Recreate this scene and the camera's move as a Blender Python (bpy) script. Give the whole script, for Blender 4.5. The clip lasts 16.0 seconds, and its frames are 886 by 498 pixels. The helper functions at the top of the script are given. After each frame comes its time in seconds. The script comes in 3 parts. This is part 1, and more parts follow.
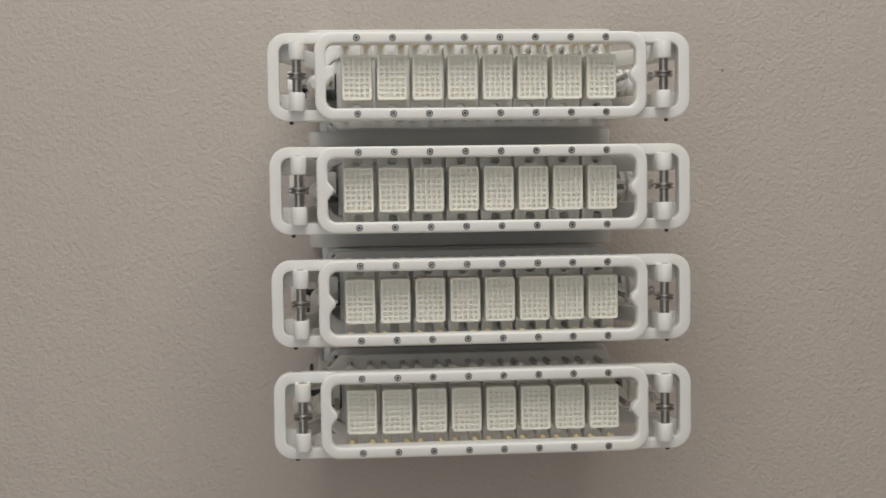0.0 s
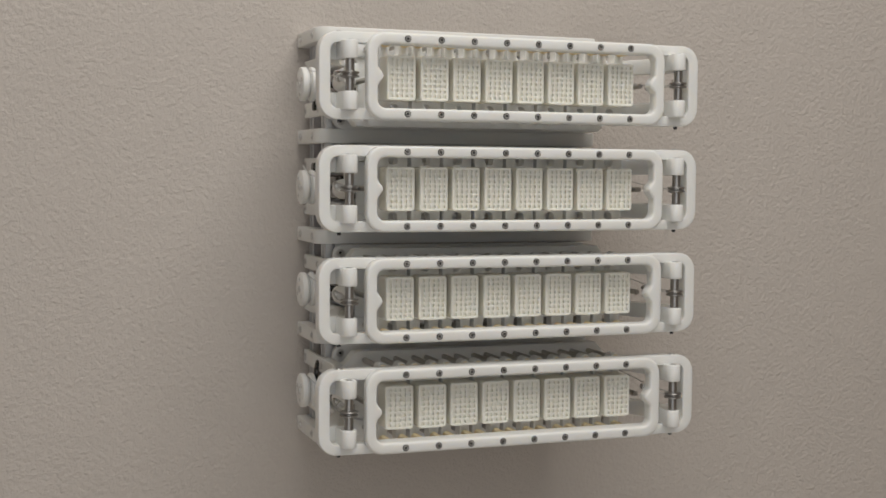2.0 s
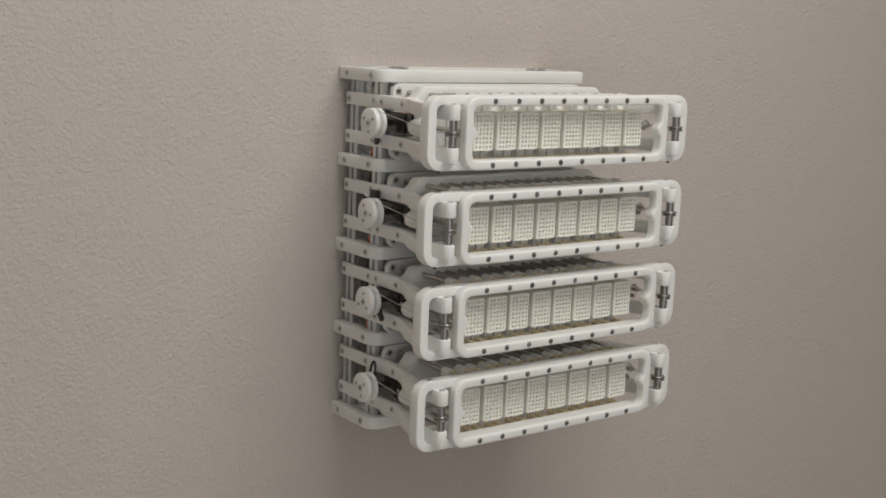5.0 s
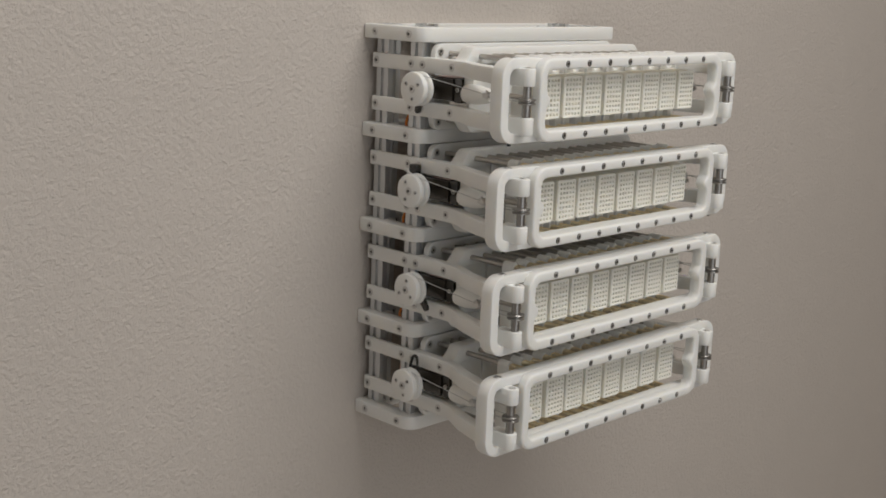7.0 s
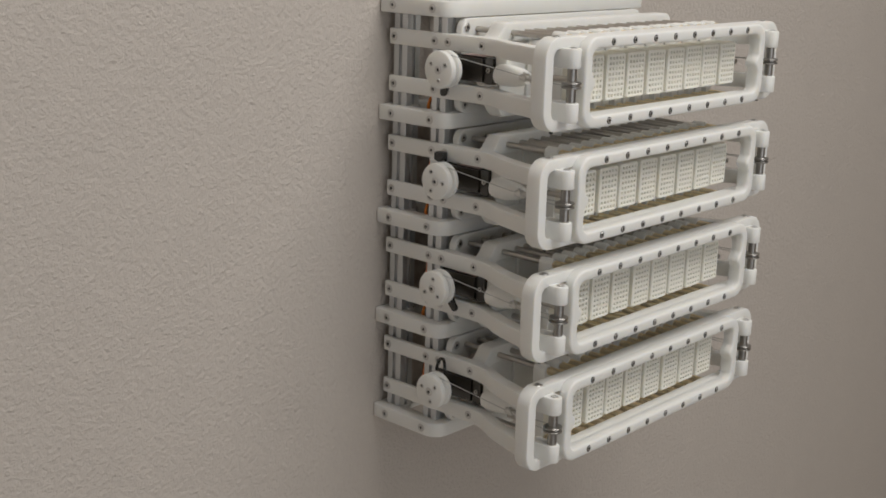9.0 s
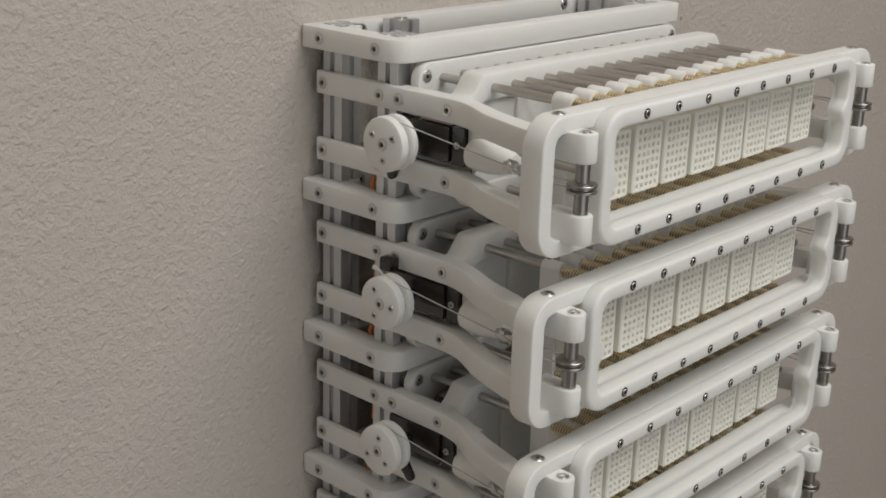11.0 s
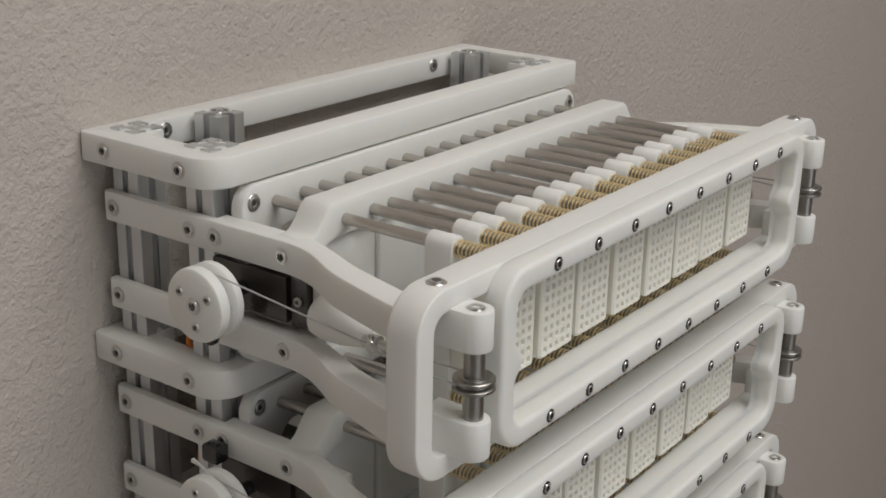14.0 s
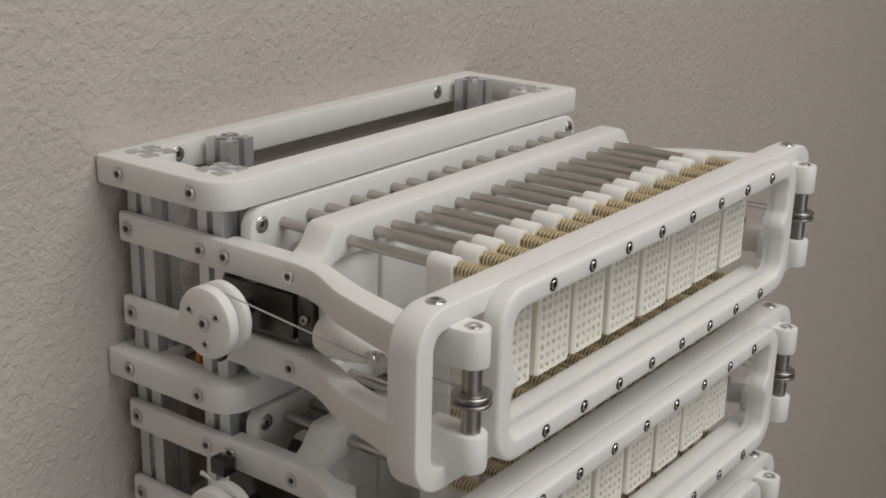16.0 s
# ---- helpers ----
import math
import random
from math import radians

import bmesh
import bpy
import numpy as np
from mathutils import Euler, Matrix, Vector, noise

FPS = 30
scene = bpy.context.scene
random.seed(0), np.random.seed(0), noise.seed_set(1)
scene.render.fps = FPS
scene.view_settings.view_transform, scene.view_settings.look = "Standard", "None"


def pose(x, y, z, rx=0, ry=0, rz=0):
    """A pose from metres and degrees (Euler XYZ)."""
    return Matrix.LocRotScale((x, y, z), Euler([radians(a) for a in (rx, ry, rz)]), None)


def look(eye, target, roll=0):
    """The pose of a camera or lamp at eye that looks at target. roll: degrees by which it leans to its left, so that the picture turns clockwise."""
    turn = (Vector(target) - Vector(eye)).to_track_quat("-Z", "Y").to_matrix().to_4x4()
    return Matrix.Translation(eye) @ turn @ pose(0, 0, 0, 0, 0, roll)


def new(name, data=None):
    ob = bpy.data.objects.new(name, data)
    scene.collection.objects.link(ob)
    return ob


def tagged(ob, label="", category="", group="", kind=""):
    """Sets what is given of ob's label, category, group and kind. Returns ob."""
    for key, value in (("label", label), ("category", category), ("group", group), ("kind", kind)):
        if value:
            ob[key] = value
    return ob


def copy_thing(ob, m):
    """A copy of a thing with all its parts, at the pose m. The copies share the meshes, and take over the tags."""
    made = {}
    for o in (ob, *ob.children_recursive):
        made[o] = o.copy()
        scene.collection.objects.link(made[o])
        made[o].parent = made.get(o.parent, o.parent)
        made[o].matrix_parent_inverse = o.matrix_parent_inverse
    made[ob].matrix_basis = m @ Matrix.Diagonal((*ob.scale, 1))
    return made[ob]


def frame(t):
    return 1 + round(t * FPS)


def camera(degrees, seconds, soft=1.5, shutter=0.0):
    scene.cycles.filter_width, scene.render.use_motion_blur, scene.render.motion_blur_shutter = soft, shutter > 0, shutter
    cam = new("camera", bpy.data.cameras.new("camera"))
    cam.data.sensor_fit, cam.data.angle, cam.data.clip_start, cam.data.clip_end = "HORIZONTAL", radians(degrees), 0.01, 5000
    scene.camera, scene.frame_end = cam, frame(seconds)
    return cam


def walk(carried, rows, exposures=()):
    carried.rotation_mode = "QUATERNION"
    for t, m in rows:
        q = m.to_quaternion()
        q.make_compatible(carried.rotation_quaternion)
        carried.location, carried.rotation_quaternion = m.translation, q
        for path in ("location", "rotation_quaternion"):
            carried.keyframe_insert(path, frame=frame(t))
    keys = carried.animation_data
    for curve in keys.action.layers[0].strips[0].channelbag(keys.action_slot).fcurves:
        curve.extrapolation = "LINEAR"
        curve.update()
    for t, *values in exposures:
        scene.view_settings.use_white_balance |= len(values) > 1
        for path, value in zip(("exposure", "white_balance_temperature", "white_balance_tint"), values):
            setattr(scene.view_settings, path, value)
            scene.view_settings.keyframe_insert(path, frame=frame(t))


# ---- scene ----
# ---------------------------------------------------------------- camera
cam = camera(38, 16.0, soft=1.7)
PATH = [
    (0, (-0.1134, -0.9875, 0.0670), (-0.0480, -0.1911, 0.0289), -0.77),
    (0.5, (-0.1653, -0.9748, 0.0730), (-0.0630, -0.1826, 0.0294), -0.64),
    (1, (-0.2281, -0.9614, 0.0652), (-0.0766, -0.1767, 0.0294), -0.48),
    (1.5, (-0.3120, -0.9569, 0.0754), (-0.1018, -0.1862, 0.0331), -0.06),
    (2, (-0.4053, -0.9520, 0.0781), (-0.1375, -0.1996, 0.0314), 0.41),
    (2.5, (-0.4901, -0.9293, 0.1024), (-0.1670, -0.2004, 0.0362), 0.68),
    (3, (-0.5845, -0.9298, 0.1224), (-0.2131, -0.2249, 0.0500), 0.82),
    (3.2, (-0.6222, -0.9299, 0.1304), (-0.2299, -0.2362, 0.0607), 0.92),
    (5.3, (-0.8505, -0.8894, 0.2550), (-0.3606, -0.2743, 0.1078), 2.34),
    (5.5, (-0.8624, -0.8543, 0.2534), (-0.3590, -0.2505, 0.1046), 2.22),
    (6, (-0.8920, -0.7665, 0.2495), (-0.3575, -0.1913, 0.0965), 1.95),
    (6.5, (-0.8892, -0.7136, 0.2523), (-0.3426, -0.1519, 0.0918), 1.85),
    (7, (-0.9065, -0.6620, 0.2498), (-0.3481, -0.1143, 0.0818), 2.25),
    (7.5, (-0.9204, -0.6146, 0.2499), (-0.3472, -0.0844, 0.0760), 2.15),
    (8, (-0.9286, -0.6048, 0.2542), (-0.3494, -0.0809, 0.0809), 1.78),
    (8.2, (-0.9319, -0.6009, 0.2559), (-0.3546, -0.0779, 0.0736), 1.65),
    (9.3, (-0.8561, -0.5246, 0.2702), (-0.2823, -0.0055, 0.068), 1.78),
    (10.3, (-0.7803, -0.4483, 0.2845), (-0.2099, 0.0669, 0.0625), 1.91),
    (10.5, (-0.7232, -0.4135, 0.2931), (-0.1560, 0.1021, 0.0642), 1.83),
    (11, (-0.6073, -0.3327, 0.3100), (-0.0432, 0.1759, 0.0588), 1.84),
    (11.5, (-0.5238, -0.2660, 0.3172), (0.0422, 0.2353, 0.0557), 1.00),
    (12, (-0.4711, -0.2244, 0.3197), (0.1129, 0.2554, 0.0574), 0.73),
    (12.5, (-0.4463, -0.2030, 0.3199), (0.1511, 0.2602, 0.0580), 0.70),
    (13, (-0.4418, -0.2038, 0.3225), (0.1696, 0.2398, 0.0590), 1.26),
    (13.5, (-0.4453, -0.2075, 0.3259), (0.1654, 0.2350, 0.0591), 1.42),
    (14, (-0.4549, -0.2125, 0.3319), (0.1550, 0.2324, 0.0672), 1.22),
    (14.5, (-0.4619, -0.2183, 0.3348), (0.1466, 0.2283, 0.0695), 1.20),
    (15, (-0.4642, -0.2225, 0.3360), (0.1471, 0.2227, 0.0752), 1.33),
    (15.5, (-0.4661, -0.2249, 0.3379), (0.1475, 0.2203, 0.0824), 1.58),
    (16, (-0.4677, -0.2257, 0.3377), (0.1424, 0.2265, 0.0860), 1.37),
]
EXPOSURES = [(0, -0.49, 6380, 10), (3.2, -0.49, 6380, 10), (5.3, -0.49, 6340, 10), (8.2, -0.49, 6340, 10), (10.3, -0.50, 6300, 10), (12, -0.75, 6240, 10), (16, -0.75, 6240, 10)]
walk(cam, [(t, look(eye, target, roll)) for t, eye, target, roll in PATH], EXPOSURES)

# ---------------------------------------------------------------- light
world = bpy.data.worlds.new("room_air")
scene.world = world
world.use_nodes = True
world.node_tree.nodes["Background"].inputs[0].default_value = (0.80, 0.86, 1.0, 1)
world.node_tree.nodes["Background"].inputs[1].default_value = 0.05


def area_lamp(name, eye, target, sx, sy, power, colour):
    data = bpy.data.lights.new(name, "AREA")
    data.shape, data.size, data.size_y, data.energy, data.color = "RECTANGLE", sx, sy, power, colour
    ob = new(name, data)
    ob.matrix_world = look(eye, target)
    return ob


area_lamp("ceiling_lamp", (0.0, -0.80, 1.27), (0.0, -0.79, 0), 1.1, 0.9, 24, (1.0, 0.96, 0.905))
# Unseen fill lamp behind the camera, added to brighten fronts and interiors.
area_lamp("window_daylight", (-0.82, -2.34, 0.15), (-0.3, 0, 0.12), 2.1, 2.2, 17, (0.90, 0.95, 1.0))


# ---------------------------------------------------------------- materials
def material(name, colour, rough=0.5, metal=0.0, grain=0.0, grain_scale=400.0, bump=0.0, bump_scale=900.0, mottling=0.0, sub=0.0, coat=0.0):
    """A surface with two scales of tint variation and a fine relief; lengths are in metres."""
    m = bpy.data.materials.new(name)
    m.use_nodes = True
    nt = m.node_tree
    p = nt.nodes["Principled BSDF"]
    p.inputs["Roughness"].default_value = rough
    p.inputs["Metallic"].default_value = metal
    if sub:
        p.inputs["Subsurface Weight"].default_value = sub
        p.inputs["Subsurface Radius"].default_value = (1.0, 0.93, 0.82)
        p.inputs["Subsurface Scale"].default_value = 0.004
    if coat:
        p.inputs["Coat Weight"].default_value = coat
    tc = nt.nodes.new("ShaderNodeTexCoord")
    info = nt.nodes.new("ShaderNodeObjectInfo")
    big = nt.nodes.new("ShaderNodeTexNoise")
    big.inputs["Scale"].default_value, big.inputs["Detail"].default_value = 22.0, 3.0
    fine = nt.nodes.new("ShaderNodeTexNoise")
    fine.inputs["Scale"].default_value, fine.inputs["Detail"].default_value = grain_scale, 4.0
    nt.links.new(tc.outputs["Object"], big.inputs["Vector"])
    nt.links.new(tc.outputs["Object"], fine.inputs["Vector"])
    add = nt.nodes.new("ShaderNodeMath")
    add.operation = "MULTIPLY_ADD"
    add.inputs[1].default_value = mottling
    nt.links.new(big.outputs["Fac"], add.inputs[0])
    add2 = nt.nodes.new("ShaderNodeMath")
    add2.operation = "MULTIPLY_ADD"
    add2.inputs[1].default_value, add2.inputs[2].default_value = grain, 1.0 - 0.5 * (grain + mottling)
    nt.links.new(fine.outputs["Fac"], add2.inputs[0])
    nt.links.new(add2.outputs[0], add.inputs[2])
    mul = nt.nodes.new("ShaderNodeVectorMath")
    mul.operation = "SCALE"
    mul.inputs[0].default_value = colour
    nt.links.new(add.outputs[0], mul.inputs["Scale"])
    nt.links.new(mul.outputs[0], p.inputs["Base Color"])
    vary = nt.nodes.new("ShaderNodeMapRange")
    vary.inputs["To Min"].default_value, vary.inputs["To Max"].default_value = max(rough - 0.06, 0.05), rough + 0.08
    nt.links.new(fine.outputs["Fac"], vary.inputs["Value"])
    nt.links.new(vary.outputs[0], p.inputs["Roughness"])
    if bump:
        b = nt.nodes.new("ShaderNodeBump")
        b.inputs["Strength"].default_value = 1.0
        b.inputs["Distance"].default_value = bump
        src = nt.nodes.new("ShaderNodeTexNoise")
        src.inputs["Scale"].default_value, src.inputs["Detail"].default_value = bump_scale, 3.0
        nt.links.new(tc.outputs["Object"], src.inputs["Vector"])
        out = src.outputs["Fac"]
        nt.links.new(out, b.inputs["Height"])
        nt.links.new(b.outputs[0], p.inputs["Normal"])
    return m


def plaster():
    """Sprayed and knocked-down wall texture: soft blobs a few millimetres across under matt paint."""
    m = material("painted_plaster", (0.575, 0.520, 0.468), rough=0.72, grain=0.05, grain_scale=260, mottling=0.05, bump=0.001)
    nt = m.node_tree
    p = nt.nodes["Principled BSDF"]
    tc = next(n for n in nt.nodes if n.type == "TEX_COORD")
    bump = next(n for n in nt.nodes if n.type == "BUMP")
    for l in list(bump.inputs["Height"].links):
        nt.links.remove(l)
    blobs = nt.nodes.new("ShaderNodeTexNoise")
    blobs.inputs["Scale"].default_value, blobs.inputs["Detail"].default_value, blobs.inputs["Roughness"].default_value = 270.0, 3.5, 0.6
    blobs.inputs["Distortion"].default_value = 0.15
    nt.links.new(tc.outputs["Object"], blobs.inputs["Vector"])
    ramp = nt.nodes.new("ShaderNodeMapRange")
    ramp.inputs["From Min"].default_value, ramp.inputs["From Max"].default_value = 0.33, 0.72
    nt.links.new(blobs.outputs["Fac"], ramp.inputs["Value"])
    pores = nt.nodes.new("ShaderNodeTexNoise")
    pores.inputs["Scale"].default_value, pores.inputs["Detail"].default_value = 420.0, 3.0
    nt.links.new(tc.outputs["Object"], pores.inputs["Vector"])
    mix = nt.nodes.new("ShaderNodeMath")
    mix.operation = "MULTIPLY_ADD"
    mix.inputs[1].default_value = 0.35
    nt.links.new(pores.outputs["Fac"], mix.inputs[0])
    nt.links.new(ramp.outputs[0], mix.inputs[2])
    nt.links.new(mix.outputs[0], bump.inputs["Height"])
    bump.inputs["Distance"].default_value = 0.0007
    return m


WALL = plaster()
CEIL = material("ceiling_paint", (0.82, 0.81, 0.78), rough=0.8, grain=0.04, mottling=0.04)
# Unseen floor, coloured light so that it lifts the undersides with bounced light.
FLOOR = material("floor_carpet", (0.66, 0.60, 0.52), rough=0.9, grain=0.25, grain_scale=700, mottling=0.1, bump=0.002, bump_scale=500)
WHITE = material("white_printed_plastic", (0.842, 0.836, 0.802), rough=0.46, grain=0.03, grain_scale=500, mottling=0.05, sub=0.5, bump=0.00006, bump_scale=2600)
CREAM = material("cream_printed_plastic", (0.95, 0.915, 0.81), rough=0.45, grain=0.03, grain_scale=600, mottling=0.05, sub=0.5, bump=0.00005, bump_scale=2600)
NYLON = material("bright_white_nylon", (0.87, 0.865, 0.83), rough=0.38, grain=0.02, mottling=0.03, sub=0.3)
STEEL = material("zinc_plated_steel", (0.66, 0.65, 0.63), rough=0.30, metal=1.0, grain=0.12, grain_scale=900, mottling=0.1)
ROD = material("ground_steel_rod", (0.52, 0.49, 0.455), rough=0.33, metal=1.0, grain=0.15, grain_scale=700, mottling=0.2)
PIN_STEEL = material("turned_grey_steel", (0.37, 0.355, 0.335), rough=0.34, metal=1.0, grain=0.2, grain_scale=900, mottling=0.15)
BRASS = material("brass_wire", (0.98, 0.83, 0.52), rough=0.36, metal=0.78, grain=0.15, grain_scale=900, mottling=0.2)
ALU = material("anodised_aluminium", (0.70, 0.71, 0.715), rough=0.38, metal=0.8, grain=0.06, grain_scale=900, mottling=0.08)
BLACK = material("black_servo_plastic", (0.02, 0.02, 0.019), rough=0.25, grain=0.2, mottling=0.2, coat=0.3)
SMOKE = material("smoked_plastic_band", (0.04, 0.034, 0.028), rough=0.2, grain=0.2, mottling=0.3, coat=0.5)
# Near-black stands in for the shade inside the screw sockets.
SOCKET_SHADE = material("screw_socket_shadow", (0.035, 0.034, 0.032), rough=0.6)
PINK = material("pale_pink_paper", (0.72, 0.55, 0.52), rough=0.6, grain=0.1)
CORD = material("braided_cord", (0.52, 0.52, 0.50), rough=0.6, grain=0.3, grain_scale=2000)
ORANGE = material("orange_wire", (0.72, 0.22, 0.03), rough=0.45, grain=0.05)
RED = material("red_wire", (0.42, 0.04, 0.02), rough=0.45, grain=0.05)
BROWN = material("brown_wire", (0.11, 0.05, 0.025), rough=0.45, grain=0.05)


# ---------------------------------------------------------------- mesh tools (millimetres in, metres out)
def part(name, bm, mat, parent=None, label="", at=(0, 0, 0), smooth=40):
    """Links a bmesh as one mesh object, under its thing or part."""
    bmesh.ops.recalc_face_normals(bm, faces=bm.faces[:])
    me = bpy.data.meshes.new(name)
    bm.to_mesh(me)
    bm.free()
    return mesh_part(name, me, mat, parent, label, at, smooth)


def mesh_part(name, me, mat, parent=None, label="", at=(0, 0, 0), smooth=40):
    if not me.materials:
        me.materials.append(mat)
        me.shade_smooth()
        me.set_sharp_from_angle(angle=radians(smooth))
    ob = new(name, me)
    ob.location = [c * 0.001 for c in at]
    if parent:
        ob.parent = parent
    if label:
        tagged(ob, label)
    return ob


def again(ob, at, parent=None):
    """One more piece on the same mesh."""
    c = new(ob.name.split(".")[0], ob.data)
    c.location = [v * 0.001 for v in at]
    c.rotation_euler = ob.rotation_euler
    c.parent = parent or ob.parent
    if "label" in ob:
        c["label"] = ob["label"]
    return c


AX = {"x": lambda u, v, w: (w, u, v), "y": lambda u, v, w: (u, w, v), "z": lambda u, v, w: (u, v, w)}


def rrect(u0, v0, u1, v1, r, n=6):
    pts = []
    for cu, cv, a0 in ((u1 - r, v1 - r, 0), (u0 + r, v1 - r, 90), (u0 + r, v0 + r, 180), (u1 - r, v0 + r, 270)):
        for i in range(n + 1):
            a = radians(a0 + 90 * i / n)
            pts.append((cu + r * math.cos(a), cv + r * math.sin(a)))
    return pts


def circle(cu, cv, r, n=24):
    return [(cu + r * math.cos(2 * math.pi * i / n), cv + r * math.sin(2 * math.pi * i / n)) for i in range(n)]


def area(pts):
    return 0.5 * sum(a[0] * b[1] - b[0] * a[1] for a, b in zip(pts, pts[1:] + pts[:1]))


def inset(pts, d):
    """The outline drawn in by d (to the left of a counter-clockwise loop)."""
    out, n = [], len(pts)
    for i in range(n):
        a, b, c = Vector(pts[i - 1]), Vector(pts[i]), Vector(pts[(i + 1) % n])
        e, f = (b - a), (c - b)
        if e.length < 1e-9 or f.length < 1e-9:
            e = f = (c - a)
        e, f = e.normalized(), f.normalized()
        m = Vector((-e.y, e.x)) + Vector((-f.y, f.x))
        k = max(m.length_squared / 2, 0.35)
        out.append((b.x + m.x * d / k, b.y + m.y * d / k))
    return out


def slab(bm, outer, axis, w0, w1, holes=(), bevel=0.8, seg=2, back=None):
    """A plate with rounded rims, cut by holes, between w0 and w1 along the axis."""
    put = AX[axis]
    loops = [list(outer) if area(outer) > 0 else list(outer)[::-1]] + [list(h) if area(h) < 0 else list(h)[::-1] for h in holes]
    rims = ([], [])
    for pts in loops:
        rings = []
        for side, sgn in ((w0, 1), (w1, -1)):
            part_rings = []
            rim = back if back is not None and sgn < 0 else bevel
            for s in range(seg + 1 if rim else 1):
                a = radians(90 * s / seg) if rim else 0
                d = rim * (1 - math.sin(a)) if rim else 0
                h = rim * (1 - math.cos(a)) if rim else 0
                ring = inset(pts, d) if d > 1e-6 else pts
                part_rings.append([bm.verts.new([c * 0.001 for c in put(u, v, side + sgn * h)]) for u, v in ring])
            rings.append(part_rings)
        chain = rings[0] + rings[1][::-1]
        for p, q in zip(chain, chain[1:]):
            for i in range(len(p)):
                j = (i + 1) % len(p)
                bm.faces.new((p[i], p[j], q[j], q[i]))
        rims[0].append(rings[0][0])
        rims[1].append(rings[1][0])
    for rim in rims:
        if len(rim) == 1:
            bm.faces.new(rim[0])
        else:
            edges = []
            for loop in rim:
                for i in range(len(loop)):
                    e = bm.edges.get((loop[i], loop[(i + 1) % len(loop)]))
                    edges.append(e)
            bmesh.ops.triangle_fill(bm, edges=edges, use_beauty=True)
    return bm


def lathe(bm, profile, axis, centre=(0, 0, 0), n=20):
    """A turned solid: profile of (radius, height along the axis)."""
    cx, cy, cz = centre
    rings = []
    for r, h in profile:
        if r < 1e-6:
            p = AX[axis](0, 0, h)
            rings.append([bm.verts.new(((p[0] + cx) * 0.001, (p[1] + cy) * 0.001, (p[2] + cz) * 0.001))])
            continue
        ring = []
        for i in range(n):
            a = 2 * math.pi * i / n
            p = AX[axis](r * math.cos(a), r * math.sin(a), h)
            ring.append(bm.verts.new(((p[0] + cx) * 0.001, (p[1] + cy) * 0.001, (p[2] + cz) * 0.001)))
        rings.append(ring)
    for a, b in zip(rings, rings[1:]):
        for i in range(n):
            j = (i + 1) % n
            if len(a) == 1:
                bm.faces.new((a[0], b[j], b[i]))
            elif len(b) == 1:
                bm.faces.new((a[i], a[j], b[0]))
            else:
                bm.faces.new((a[i], a[j], b[j], b[i]))
    for ring in (rings[0], rings[-1]):
        if len(ring) > 2:
            bm.faces.new(ring)
    return bm


def box(bm, lo, hi, bevel=0.6):
    return slab(bm, [(lo[0], lo[1]), (hi[0], lo[1]), (hi[0], hi[1]), (lo[0], hi[1])], "z", lo[2], hi[2], bevel=bevel)


def tube(bm, points, r, n=6):
    """A thin round wire through points, in millimetres."""
    pts = [Vector(p) for p in points]
    rings, up = [], Vector((0.13, 0.2, 0.97))
    for i, p in enumerate(pts):
        d = (pts[min(i + 1, len(pts) - 1)] - pts[max(i - 1, 0)]).normalized()
        s = d.cross(up).normalized()
        t = s.cross(d)
        rings.append([bm.verts.new((p + (s * math.cos(2 * math.pi * k / n) + t * math.sin(2 * math.pi * k / n)) * r) * 0.001) for k in range(n)])
    for a, b in zip(rings, rings[1:]):
        for k in range(n):
            bm.faces.new((a[k], a[(k + 1) % n], b[(k + 1) % n], b[k]))
    bm.faces.new(rings[0])
    bm.faces.new(rings[-1])
    return bm


def curve_points(ctrl, n=10):
    """Catmull-Rom through the control points."""
    c = [Vector(p) for p in ctrl]
    c = [c[0] * 2 - c[1]] + c + [c[-1] * 2 - c[-2]]
    out = []
    for i in range(1, len(c) - 2):
        for k in range(n):
            t = k / n
            a, b, d, e = c[i - 1], c[i], c[i + 1], c[i + 2]
            out.append(0.5 * ((2 * b) + (d - a) * t + (2 * a - 5 * b + 4 * d - e) * t * t + (3 * b - a - 3 * d + e) * t ** 3))
    out.append(c[-2])
    return out


def smoothstep(t):
    return t * t * (3 - 2 * t)


# ---------------------------------------------------------------- the room
def room_panel(name, lo, hi, mat, label, category):
    bm = bmesh.new()
    box(bm, lo, hi, bevel=0)
    return tagged(part(name, bm, mat), label, category, kind="structure")


room_panel("wall_north", (-2600, 202, -1400), (2400, 322, 1300), WALL, "beige painted wall with a sprayed plaster texture", "wall")
# The panels from here on are unseen, added to close the room and bounce light.
room_panel("wall_south", (-2600, -2720, -1400), (2400, -2600, 1300), WALL, "unseen beige plaster wall behind the camera, added to bounce light", "wall")
room_panel("wall_east", (2400, -2720, -1400), (2520, 322, 1300), WALL, "unseen beige plaster wall added to bounce light", "wall")
room_panel("wall_west", (-2720, -2720, -1400), (-2600, 322, 1300), WALL, "unseen beige plaster wall added to bounce light", "wall")
room_panel("floor", (-2720, -2720, -1500), (2520, 322, -1400), FLOOR, "unseen light beige floor added to bounce light upward", "floor")
room_panel("ceiling", (-2720, -2720, 1300), (2520, 322, 1400), CEIL, "unseen off-white ceiling added to bounce light", "ceiling")

# ---------------------------------------------------------------- sizes
PITCH = 87.1            # from module to module
ZM = 153.0              # the middle of the top module
KEY_X = [(i - 3.5) * 27.5 for i in range(8)]
WALL_Y = 202.0


